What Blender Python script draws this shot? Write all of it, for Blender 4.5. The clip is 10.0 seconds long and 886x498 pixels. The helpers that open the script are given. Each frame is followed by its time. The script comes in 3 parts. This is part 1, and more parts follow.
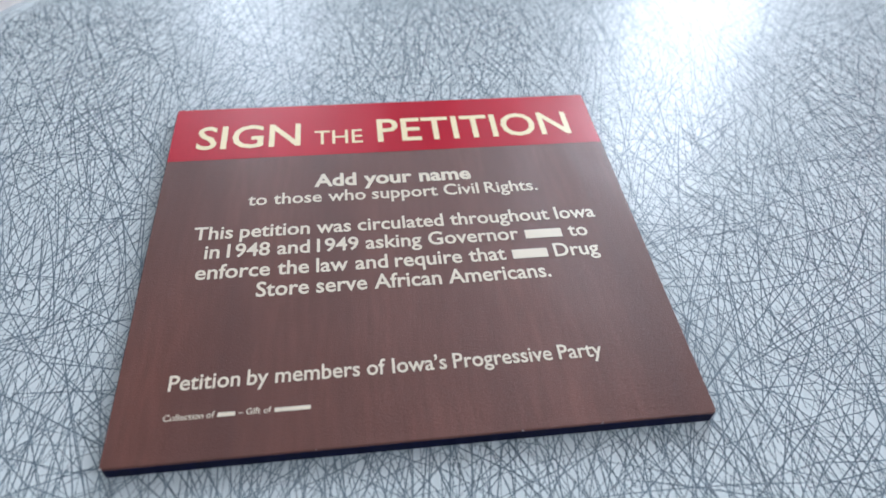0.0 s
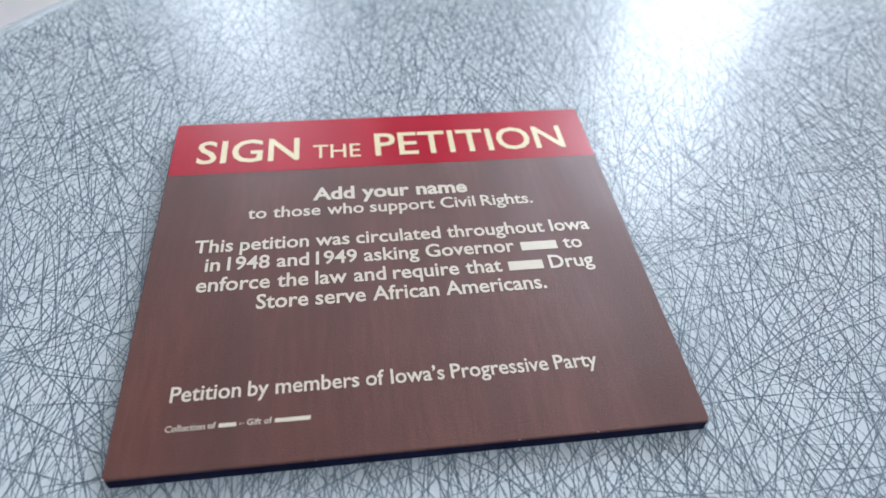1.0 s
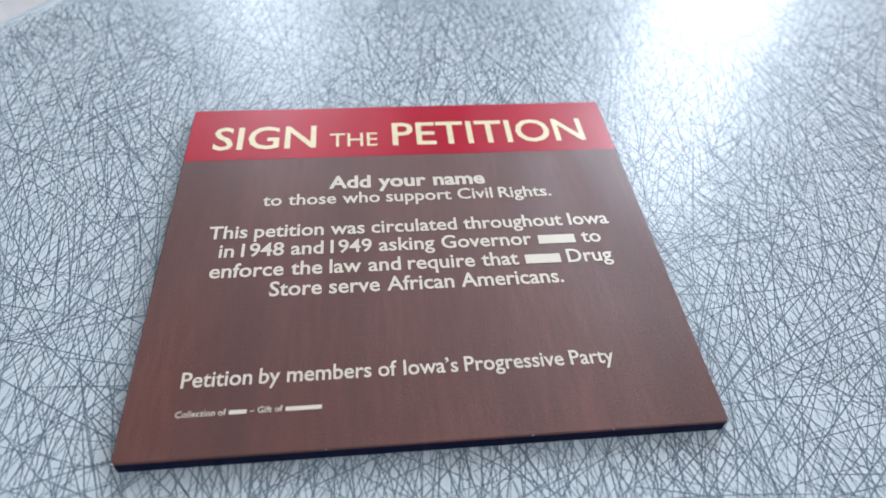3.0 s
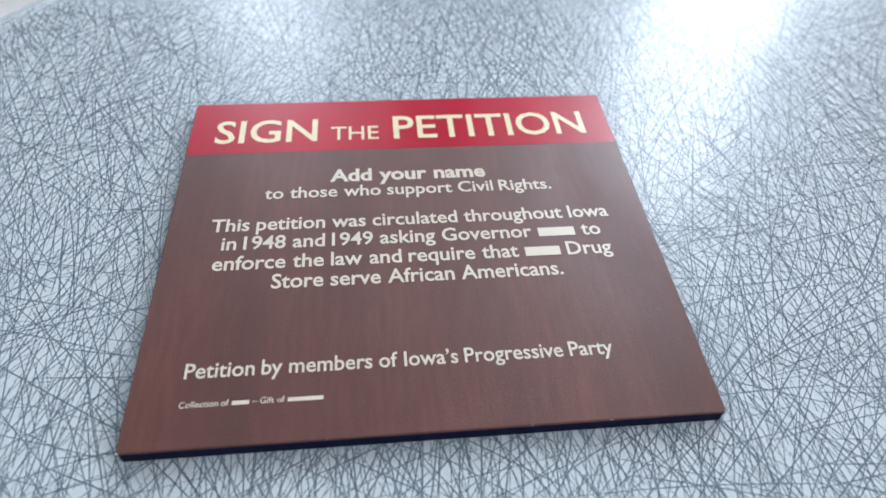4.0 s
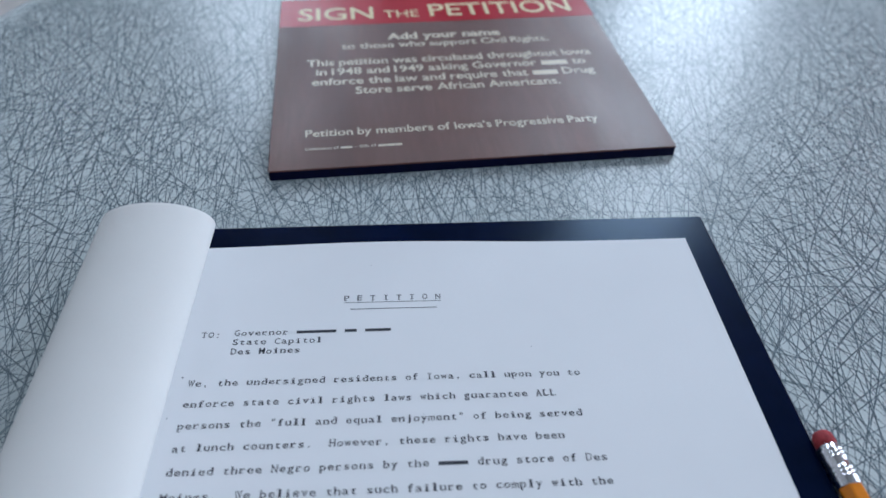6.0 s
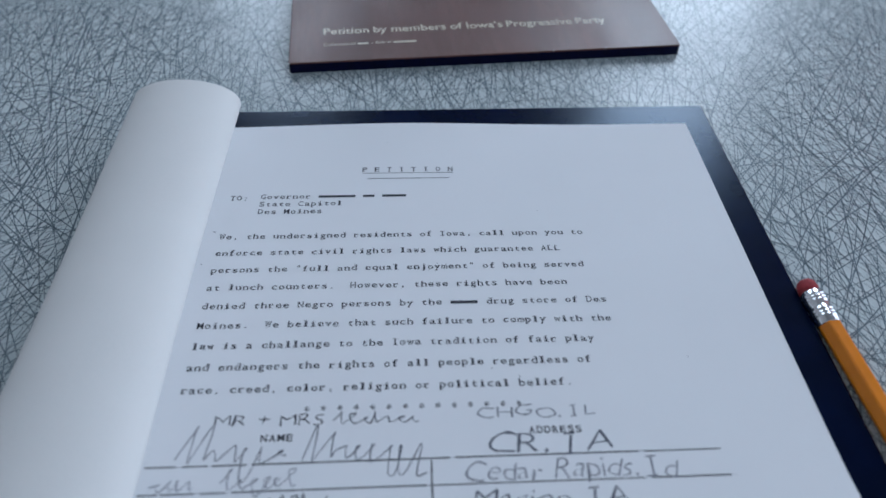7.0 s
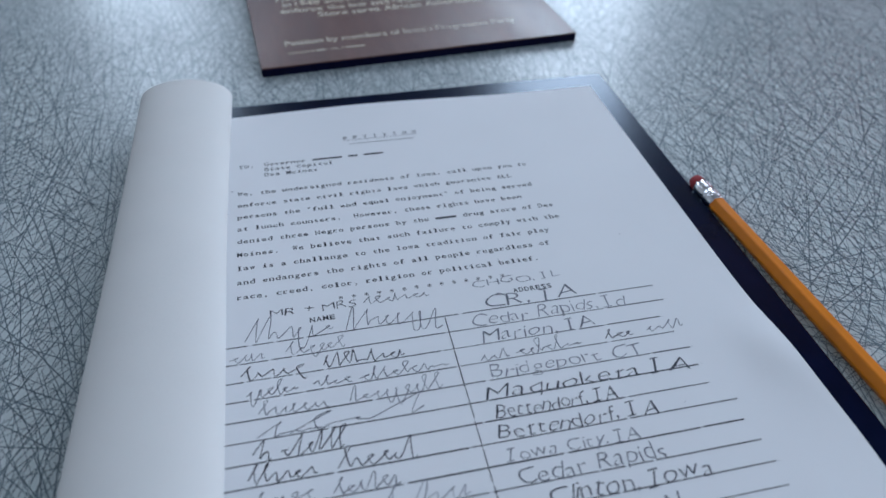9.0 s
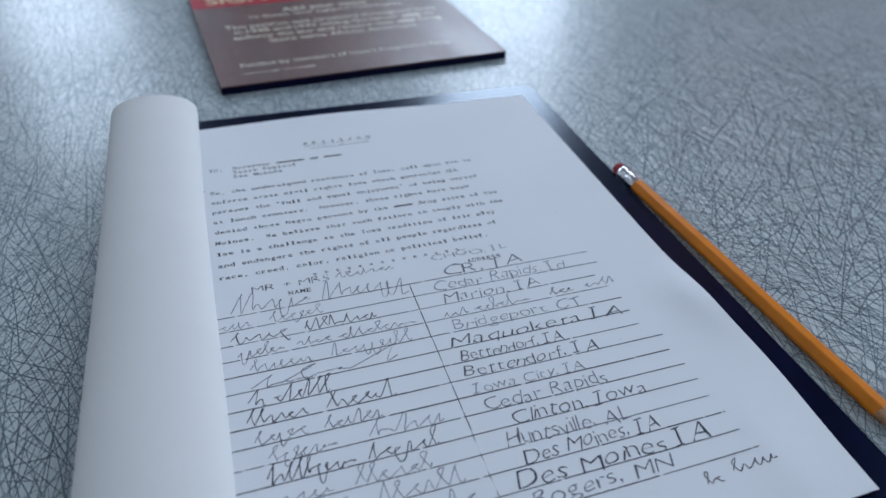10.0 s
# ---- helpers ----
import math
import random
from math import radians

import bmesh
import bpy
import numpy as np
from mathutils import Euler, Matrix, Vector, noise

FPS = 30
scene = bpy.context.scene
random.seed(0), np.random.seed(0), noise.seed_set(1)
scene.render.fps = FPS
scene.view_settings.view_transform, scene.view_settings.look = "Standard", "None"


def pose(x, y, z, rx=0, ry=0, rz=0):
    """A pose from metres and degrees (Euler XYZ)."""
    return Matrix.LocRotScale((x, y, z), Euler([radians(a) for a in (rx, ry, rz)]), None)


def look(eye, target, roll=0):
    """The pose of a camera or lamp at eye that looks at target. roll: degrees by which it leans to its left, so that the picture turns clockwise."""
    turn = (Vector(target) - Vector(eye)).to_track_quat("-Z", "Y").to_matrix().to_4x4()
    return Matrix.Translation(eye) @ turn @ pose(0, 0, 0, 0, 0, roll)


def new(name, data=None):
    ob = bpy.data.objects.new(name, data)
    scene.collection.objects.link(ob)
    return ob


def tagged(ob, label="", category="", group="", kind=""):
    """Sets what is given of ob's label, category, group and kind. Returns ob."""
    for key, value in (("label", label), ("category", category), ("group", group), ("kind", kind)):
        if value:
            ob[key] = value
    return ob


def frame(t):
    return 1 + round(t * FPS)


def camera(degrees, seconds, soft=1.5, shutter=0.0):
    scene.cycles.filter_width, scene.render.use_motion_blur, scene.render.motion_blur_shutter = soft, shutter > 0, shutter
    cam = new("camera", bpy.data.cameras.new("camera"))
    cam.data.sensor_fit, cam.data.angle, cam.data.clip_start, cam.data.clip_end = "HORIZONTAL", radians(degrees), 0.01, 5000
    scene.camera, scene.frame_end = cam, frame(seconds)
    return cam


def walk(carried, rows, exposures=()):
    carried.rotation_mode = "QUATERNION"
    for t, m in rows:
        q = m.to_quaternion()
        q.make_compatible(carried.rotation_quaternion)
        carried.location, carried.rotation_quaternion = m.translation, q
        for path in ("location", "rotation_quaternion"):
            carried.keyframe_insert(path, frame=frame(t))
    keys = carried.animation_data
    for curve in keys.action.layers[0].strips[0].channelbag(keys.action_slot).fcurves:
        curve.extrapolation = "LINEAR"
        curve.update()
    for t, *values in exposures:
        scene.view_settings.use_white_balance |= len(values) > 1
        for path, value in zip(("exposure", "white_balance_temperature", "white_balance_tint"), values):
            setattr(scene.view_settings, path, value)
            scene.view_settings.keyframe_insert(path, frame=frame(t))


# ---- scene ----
cam = camera(65.39, 10.0, soft=1.6)
cam.data.dof.use_dof, cam.data.dof.focus_distance, cam.data.dof.aperture_fstop = True, 0.258, 9.2
PATH = [
    (0, (0.08100, -0.09669, 0.19881), (0.11375, 0.10243, -0.02317), 3.29),
    (0.5, (0.07993, -0.09759, 0.20137), (0.11418, 0.10298, -0.01909), 3.34),
    (1, (0.07986, -0.09926, 0.20210), (0.11492, 0.10328, -0.01642), 3.46),
    (1.5, (0.07915, -0.09994, 0.20182), (0.11194, 0.10341, -0.01630), 3.87),
    (2, (0.07944, -0.09950, 0.20093), (0.11225, 0.10419, -0.01686), 4.19),
    (2.5, (0.07956, -0.09770, 0.19833), (0.10885, 0.10508, -0.02082), 3.54),
    (2.7, (0.07947, -0.09788, 0.19804), (0.10855, 0.10474, -0.02128), 3.53),
    (3.8, (0.08029, -0.09887, 0.19799), (0.10777, 0.10120, -0.02387), 3.16),
    (4, (0.08026, -0.09968, 0.19932), (0.10769, 0.10033, -0.02259), 3.19),
    (4.2, (0.08167, -0.10301, 0.20121), (0.10827, 0.09973, -0.01831), 2.87),
    (4.5, (0.07751, -0.12175, 0.21136), (0.10345, 0.08602, -0.00349), 1.80),
    (4.7, (0.07316, -0.13719, 0.20839), (0.09621, 0.07334, -0.00408), 1.20),
    (5, (0.05925, -0.16743, 0.20352), (0.08120, 0.04617, -0.00598), 1.21),
    (5.2, (0.05647, -0.18365, 0.20128), (0.07681, 0.03078, -0.00754), 0.81),
    (5.5, (0.05023, -0.21804, 0.19840), (0.07386, -0.00192, -0.00833), 0.74),
    (5.7, (0.04945, -0.23136, 0.19791), (0.07594, -0.01595, -0.00920), 0.74),
    (6, (0.04037, -0.24765, 0.19338), (0.07334, -0.03510, -0.01575), 1.78),
    (6.2, (0.03867, -0.25495, 0.18964), (0.06754, -0.04365, -0.02136), 1.29),
    (7.3, (0.03366, -0.29680, 0.17814), (0.06186, -0.09540, -0.04241), 1.61),
    (7.5, (0.03391, -0.30363, 0.18077), (0.06303, -0.10310, -0.04045), 1.71),
    (8, (0.02079, -0.32214, 0.18110), (0.05239, -0.12020, -0.03850), 1.40),
    (8.5, (0.00635, -0.33602, 0.18416), (0.04945, -0.12626, -0.02595), 0.84),
    (9, (-0.00693, -0.35809, 0.18570), (0.06056, -0.14543, -0.01486), 1.53),
    (9.5, (-0.01998, -0.37955, 0.18907), (0.07095, -0.16610, -0.00112), 2.36),
    (10, (-0.02914, -0.39541, 0.18736), (0.06726, -0.18059, 0.00145), 2.89),
]
EXPOSURES = [(0, 0.84, 6160, 12), (4.5, 0.9, 6090, 11.5), (5.2, 0.66, 5960, 10), (6, 0.16, 5720, 8), (7.5, -0.1, 5620, 8), (10, -0.06, 5620, 8)]
walk(cam, [(t, look(eye, target, roll)) for t, eye, target, roll in PATH], EXPOSURES)

# ---- world, light ----
world = bpy.data.worlds.new("sky")
scene.world = world
world.use_nodes = True
_sky = world.node_tree.nodes.new("ShaderNodeTexSky")
_sky.sky_type, _sky.sun_disc = "NISHITA", False
_sky.sun_elevation, _sky.sun_rotation = radians(35), radians(200)
_bg = world.node_tree.nodes["Background"]
_bg.inputs["Strength"].default_value = 0.1
world.node_tree.links.new(_sky.outputs["Color"], _bg.inputs["Color"])

FLOOR_Z = -0.74
CEIL_Z = 2.9
ROOM = (-1.3, 2.55, -2.6, 2.6)  # x0, x1, y0, y1
WIN_LEFT = (-0.56, -0.12, 0.25, 1.75)  # x0, x1, z0, z1 in the north wall
WIN_RIGHT = (1.25, 1.96, 0.62, 2.82)
FILL_WIN_EAST = (-1.7, 0.4, 0.15, 2.25)  # y0, y1, z0, z1 of an unseen fill window added in the east wall


def lamp_at(eye, target, w, h, watts, colour):
    data = bpy.data.lights.new("daylight_lamp", "AREA")
    data.shape, data.size, data.size_y, data.energy, data.color = "RECTANGLE", w, h, watts, colour
    new("daylight_lamp", data).matrix_world = look(eye, target)


DAY = (0.86, 0.93, 1.0)
for (x0, x1, z0, z1), watts in ((WIN_LEFT, 18), (WIN_RIGHT, 70)):
    lamp_at(((x0 + x1) / 2, ROOM[3] + 0.06, (z0 + z1) / 2), ((x0 + x1) / 2, 0, (z0 + z1) / 2), x1 - x0, z1 - z0, watts, DAY)
# added fill lamp on the east side, where no source is known
_y0, _y1, _z0, _z1 = FILL_WIN_EAST
lamp_at((ROOM[1] + 0.06, (_y0 + _y1) / 2, (_z0 + _z1) / 2), (0, (_y0 + _y1) / 2, (_z0 + _z1) / 2), _y1 - _y0, _z1 - _z0, 38, DAY)

# ---- materials ----


def mat(name, colour, rough=0.5, metal=0.0, spec=0.5, var=0.0, scale=40.0, bump=0.0, bump_scale=400.0, stretch=(1, 1, 1), second=None,
        fine=0.0, fine_scale=900.0, coat=0.0, coords="Object"):
    """A painted, printed or plain surface: colour varied at two scales, with fine relief."""
    m = bpy.data.materials.new(name)
    m.use_nodes = True
    nt = m.node_tree
    b = nt.nodes["Principled BSDF"]
    b.inputs["Roughness"].default_value = rough
    b.inputs["Metallic"].default_value = metal
    b.inputs["Specular IOR Level"].default_value = spec
    b.inputs["Coat Weight"].default_value = coat
    tc = nt.nodes.new("ShaderNodeTexCoord")
    mp = nt.nodes.new("ShaderNodeMapping")
    mp.inputs["Scale"].default_value = stretch
    nt.links.new(tc.outputs[coords], mp.inputs["Vector"])
    col = nt.nodes.new("ShaderNodeRGB")
    col.outputs[0].default_value = (*colour, 1)
    out = col.outputs[0]
    for amount, sc, detail in ((var, scale, 4), (fine, fine_scale, 2)):
        if amount <= 0:
            continue
        n = nt.nodes.new("ShaderNodeTexNoise")
        n.inputs["Scale"].default_value, n.inputs["Detail"].default_value = sc, detail
        nt.links.new(mp.outputs[0], n.inputs["Vector"])
        ramp = nt.nodes.new("ShaderNodeMapRange")
        ramp.inputs["From Min"].default_value, ramp.inputs["From Max"].default_value = 0.32, 0.68
        nt.links.new(n.outputs["Fac"], ramp.inputs["Value"])
        mix = nt.nodes.new("ShaderNodeMix")
        mix.data_type = "RGBA"
        other = second if second and sc == scale else tuple(c * (1 - amount) for c in colour)
        mix.inputs["B"].default_value = (*other, 1)
        if second and sc == scale:
            nt.links.new(ramp.outputs[0], mix.inputs["Factor"])
        else:
            mul = nt.nodes.new("ShaderNodeMath")
            mul.operation = "MULTIPLY"
            mul.inputs[1].default_value = 1.0 if sc == scale else 0.6
            nt.links.new(ramp.outputs[0], mul.inputs[0])
            nt.links.new(mul.outputs[0], mix.inputs["Factor"])
        nt.links.new(out, mix.inputs["A"])
        out = mix.outputs["Result"]
    nt.links.new(out, b.inputs["Base Color"])
    if bump > 0:
        n = nt.nodes.new("ShaderNodeTexNoise")
        n.inputs["Scale"].default_value, n.inputs["Detail"].default_value = bump_scale, 3
        nt.links.new(tc.outputs[coords], n.inputs["Vector"])
        bp = nt.nodes.new("ShaderNodeBump")
        bp.inputs["Strength"].default_value, bp.inputs["Distance"].default_value = 1.0, bump
        nt.links.new(n.outputs["Fac"], bp.inputs["Height"])
        nt.links.new(bp.outputs[0], b.inputs["Normal"])
    return m


LAMINATE = mat("pale laminate", (0.605, 0.665, 0.665), rough=0.4, spec=0.24, var=0.06, scale=14, fine=0.05, fine_scale=500, bump=0.00002, bump_scale=700)
LINE = mat("slate print", (0.215, 0.272, 0.308), rough=0.41, spec=0.24, var=0.35, scale=260, fine=0.2, fine_scale=1500)
EDGE_BAND = mat("pale edge band", (0.52, 0.56, 0.57), rough=0.45, var=0.12, scale=30)
PEDESTAL = mat("black enamel", (0.02, 0.02, 0.022), rough=0.4, var=0.2, scale=20)
BROWN = mat("brown wood-grain print", (0.160, 0.064, 0.048), rough=0.4, spec=0.34, var=0.5, scale=48, second=(0.098, 0.041, 0.033), stretch=(1, 0.13, 1),
            fine=0.38, fine_scale=420, bump=0.00012, bump_scale=2600)
RED = mat("red print", (0.49, 0.015, 0.036), rough=0.36, spec=0.2, var=0.25, scale=30, stretch=(1, 0.2, 1), fine=0.08, bump=0.00003, bump_scale=1500)
NAVY_EDGE = mat("dark navy board edge", (0.0015, 0.003, 0.030), rough=0.5, spec=0.12, var=0.4, scale=300)
CREAM = mat("cream print", (0.72, 0.64, 0.50), rough=0.4, var=0.06, scale=200)
GOLD = mat("pale yellow print", (0.82, 0.70, 0.42), rough=0.4, var=0.06, scale=200)
CHIP = mat("bare card chip", (0.75, 0.74, 0.72), rough=0.7, var=0.2, scale=900)
LEATHERETTE = mat("navy leatherette", (0.001, 0.004, 0.026), rough=0.21, spec=0.15, var=0.4, scale=60, bump=0.00003, bump_scale=420)
PAPER = mat("white copy paper", (0.87, 0.88, 0.90), rough=0.75, spec=0.25, var=0.035, scale=18, fine=0.03, fine_scale=1400, bump=0.000012, bump_scale=1500)
ROLL_PAPER = mat("white curled paper", (0.81, 0.805, 0.785), rough=0.7, spec=0.25, var=0.06, scale=22, fine=0.03, fine_scale=1200, bump=0.000015, bump_scale=900)
TYPE_INK = mat("typewriter ink", (0.04, 0.045, 0.065), rough=0.7, var=0.5, scale=700)
RULE_INK = mat("copied rule", (0.02, 0.024, 0.04), rough=0.7, var=0.5, scale=500)
GRAPHITE = mat("pencil graphite", (0.15, 0.16, 0.205), rough=0.55, var=0.4, scale=500)
FAINT_GRAPHITE = mat("faint pencil graphite", (0.30, 0.31, 0.36), rough=0.55, var=0.4, scale=500)
DARK_GRAPHITE = mat("dark pencil graphite", (0.05, 0.055, 0.08), rough=0.55, var=0.4, scale=500)
PENCIL_YELLOW = mat("orange-yellow lacquer", (0.84, 0.255, 0.005), rough=0.33, spec=0.4, var=0.14, scale=90)
FERRULE = mat("aluminium ferrule", (0.78, 0.78, 0.80), rough=0.22, metal=1.0, var=0.15, scale=400)
RUBBER = mat("red eraser rubber", (0.42, 0.045, 0.055), rough=0.8, var=0.35, scale=500, bump=0.00008, bump_scale=900)
CEDAR = mat("sharpened cedar", (0.45, 0.25, 0.12), rough=0.7, var=0.4, scale=300, stretch=(1, 0.1, 1))
LEAD = mat("pencil lead", (0.03, 0.03, 0.035), rough=0.4)
FLOOR_MAT = mat("pale vinyl floor", (0.86, 0.82, 0.79), rough=0.3, var=0.12, scale=5, fine=0.08, fine_scale=60)
WALL_MAT = mat("grey wall paint", (0.45, 0.45, 0.445), rough=0.7, var=0.04, scale=3, bump=0.0003, bump_scale=60)
NORTH_MAT = mat("slate-grey wall paint", (0.27, 0.275, 0.285), rough=0.8, var=0.06, scale=3, bump=0.0003, bump_scale=60)
RED_WALL = mat("brick-red wall paint", (0.34, 0.15, 0.145), rough=0.7, var=0.08, scale=3, bump=0.0003, bump_scale=60)
CEIL_MAT = mat("grey ceiling paint", (0.30, 0.30, 0.30), rough=0.85, var=0.03, scale=4)
TRIM_MAT = mat("white trim paint", (0.76, 0.76, 0.75), rough=0.4, var=0.03, scale=8)


def smudge(material, low, high, scale, stretch):
    """Uneven gloss: wiped and handled patches."""
    nt = material.node_tree
    tc, mp, n, r = (nt.nodes.new(k) for k in ("ShaderNodeTexCoord", "ShaderNodeMapping", "ShaderNodeTexNoise", "ShaderNodeMapRange"))
    mp.inputs["Scale"].default_value = stretch
    n.inputs["Scale"].default_value, n.inputs["Detail"].default_value = scale, 5
    for key, value in (("From Min", 0.35), ("From Max", 0.65), ("To Min", low), ("To Max", high)):
        r.inputs[key].default_value = value
    nt.links.new(tc.outputs["Object"], mp.inputs["Vector"])
    nt.links.new(mp.outputs[0], n.inputs["Vector"])
    nt.links.new(n.outputs["Fac"], r.inputs["Value"])
    nt.links.new(r.outputs[0], nt.nodes["Principled BSDF"].inputs["Roughness"])


smudge(BROWN, 0.34, 0.50, 40, (1, 0.2, 1))
smudge(RED, 0.29, 0.43, 40, (1, 0.2, 1))
smudge(LAMINATE, 0.36, 0.46, 12, (1, 1, 1))
for _m in (LAMINATE, LINE):  # the clear overlay above the print
    _b = _m.node_tree.nodes["Principled BSDF"]
    _b.inputs["Coat Weight"].default_value, _b.inputs["Coat Roughness"].default_value = 0.14, 0.17
LEATHERETTE.node_tree.nodes["Principled BSDF"].inputs["Specular Tint"].default_value = (0.25, 0.6, 1.0, 1)
GLASS = mat("window glass", (1, 1, 1), rough=0.02)
GLASS.node_tree.nodes["Principled BSDF"].inputs["Transmission Weight"].default_value = 1.0

# ---- mesh helpers ----


def mesh_of(name, verts, faces, material, smooth=False):
    me = bpy.data.meshes.new(name)
    me.from_pydata(verts, [], faces)
    me.update()
    me.materials.append(material)
    if smooth:
        me.polygons.foreach_set("use_smooth", [True] * len(me.polygons))
    return me


def part(name, data, material, parent=None, label=""):
    """Links a bmesh, or (verts, faces), as one mesh object under a thing or a part."""
    if isinstance(data, bmesh.types.BMesh):
        me = bpy.data.meshes.new(name)
        bmesh.ops.recalc_face_normals(data, faces=data.faces[:])
        data.to_mesh(me)
        data.free()
        me.materials.append(material)
    else:
        me = mesh_of(name, data[0], data[1], material)
    ob = new(name, me)
    if parent is not None:
        ob.parent = parent
    if label:
        tagged(ob, label)
    return ob


def smooth(ob):
    ob.data.polygons.foreach_set("use_smooth", [True] * len(ob.data.polygons))
    return ob


def box(x0, x1, y0, y1, z0, z1, bevel=0.0, segments=2):
    bm = bmesh.new()
    bmesh.ops.create_cube(bm, size=1.0)
    for v in bm.verts:
        v.co = ((x0 + x1) / 2 + v.co.x * (x1 - x0), (y0 + y1) / 2 + v.co.y * (y1 - y0), (z0 + z1) / 2 + v.co.z * (z1 - z0))
    if bevel:
        bmesh.ops.bevel(bm, geom=bm.edges[:], offset=bevel, segments=segments, affect="EDGES", profile=0.5)
    return bm


def rounded_slab(w, h, z0, z1, r, chamfer=0.0, x=0.0, y=0.0, n=6):
    """An upright-cornered slab whose plan has rounded corners and whose top rim is eased."""
    def ring(inset, z):
        rr = max(r - inset, 0.0001)
        pts = []
        for cx, cy, a0 in ((x + w - r, y + r, -90), (x + w - r, y + h - r, 0), (x + r, y + h - r, 90), (x + r, y + r, 180)):
            for i in range(n + 1):
                a = radians(a0 + 90 * i / n)
                pts.append((cx + rr * math.cos(a), cy + rr * math.sin(a), z))
        return pts
    rings = [ring(0, z0), ring(0, z1 - chamfer)]
    if chamfer:
        rings += [ring(chamfer * 0.35, z1 - chamfer * 0.35), ring(chamfer, z1)]
    k = len(rings[0])
    verts = [p for rg in rings for p in rg]
    faces = [[a * k + i, a * k + (i + 1) % k, (a + 1) * k + (i + 1) % k, (a + 1) * k + i] for a in range(len(rings) - 1) for i in range(k)]
    faces.append(list(range((len(rings) - 1) * k, len(rings) * k)))
    faces.append(list(range(k - 1, -1, -1)))
    return verts, faces


def lathe(profile, n=48):
    """A solid of revolution round z from (radius, z) rows, first and last capped."""
    verts, faces = [], []
    for r, z in profile:
        for i in range(n):
            a = 2 * math.pi * i / n
            verts.append((r * math.cos(a), r * math.sin(a), z))
    for j in range(len(profile) - 1):
        for i in range(n):
            faces.append([j * n + i, j * n + (i + 1) % n, (j + 1) * n + (i + 1) % n, (j + 1) * n + i])
    faces.append(list(range(n - 1, -1, -1)))
    faces.append([(len(profile) - 1) * n + i for i in range(n)])
    return verts, faces


# ---- lettering ----
_glyphs = {}


def glyph(text, weight=0.0):
    """2D points and faces of a word in the built-in font, at cap height 1."""
    key = (text, weight)
    if key not in _glyphs:
        cu = bpy.data.curves.new("lettering", "FONT")
        cu.body, cu.size, cu.fill_mode, cu.resolution_u, cu.offset = text, 1.0, "FRONT", 3, weight
        ob = bpy.data.objects.new("lettering", cu)
        me = bpy.data.meshes.new_from_object(ob)
        pts = np.array([(v.co.x, v.co.y) for v in me.vertices], float).reshape(-1, 2)
        fcs = [list(p.vertices) for p in me.polygons]
        bpy.data.objects.remove(ob)
        bpy.data.curves.remove(cu)
        bpy.data.meshes.remove(me)
        _glyphs[key] = (pts, fcs)
    return _glyphs[key]


CAP = glyph("H")[0][:, 1].max()
XH = glyph("x")[0][:, 1].max() / CAP


class Ink:
    """Gathers flat lettering; height(u, v) gives the surface on which it lies."""

    def __init__(self, height, lift=0.00006):
        self.verts, self.faces, self.height, self.lift = [], [], height, lift

    def add(self, pts, fcs):
        base = len(self.verts)
        self.verts += [(float(u), float(v), self.height(u, v) + self.lift) for u, v in pts]
        self.faces += [[base + i for i in f] for f in fcs]

    def bar(self, u0, v0, u1, v1, thick):
        """A straight bar from one point to another."""
        d = np.array((u1 - u0, v1 - v0))
        ln = np.linalg.norm(d) or 1e-6
        n = np.array((-d[1], d[0])) / ln * thick / 2
        steps = max(1, int(ln / 0.012))
        a, b = np.array((u0, v0)), np.array((u1, v1))
        for i in range(steps):
            p, q = a + d * i / steps, a + d * (i + 1) / steps
            self.add([p - n, q - n, q + n, p + n], [[0, 1, 2, 3]])

    def strip(self, pts, widths):
        """One unbroken line of varying width through the points."""
        verts, fcs = [], []
        for i, (p, w) in enumerate(zip(pts, widths)):
            a, b = np.array(pts[max(i - 1, 0)]), np.array(pts[min(i + 1, len(pts) - 1)])
            d = (b - a) / (np.linalg.norm(b - a) or 1e-9)
            n = np.array((-d[1], d[0])) * w / 2
            verts += [np.array(p) - n, np.array(p) + n]
            if i:
                fcs.append([2 * i - 2, 2 * i, 2 * i + 1, 2 * i - 1])
        self.add(verts, fcs)

    def word(self, text, u, v, cap, width=None, weight=0.0, slant=0.0):
        pts, fcs = glyph(text, weight)
        lo, hi = pts[:, 0].min(), pts[:, 0].max()
        sy = cap / CAP
        sx = sy if width is None else width / (hi - lo)
        out = np.column_stack(((pts[:, 0] - lo) * sx + u + pts[:, 1] * sy * slant, pts[:, 1] * sy + v))
        self.add(out, fcs)
        return (hi - lo) * sx

    def line(self, words, u0, u1, v, cap, weight=0.0):
        """Words set between u0 and u1; a number stands for a plain bar of that many cap heights."""
        gap = 0.44
        widths = []
        for w in words:
            if isinstance(w, str):
                p = glyph(w, weight)[0]
                widths.append((p[:, 0].max() - p[:, 0].min()) / CAP)
            else:
                widths.append(w)
        k = (u1 - u0) / (sum(widths) + gap * (len(words) - 1))
        u = u0
        for w, wd in zip(words, widths):
            if isinstance(w, str):
                self.word(w, u, v, cap, wd * k, weight)
            else:
                self.bar(u, v + cap * 0.36, u + wd * k, v + cap * 0.36, cap * 0.7)
            u += (wd + gap) * k

    def done(self, name, material, parent, label=""):
        return part(name, (self.verts, self.faces), material, parent, label)


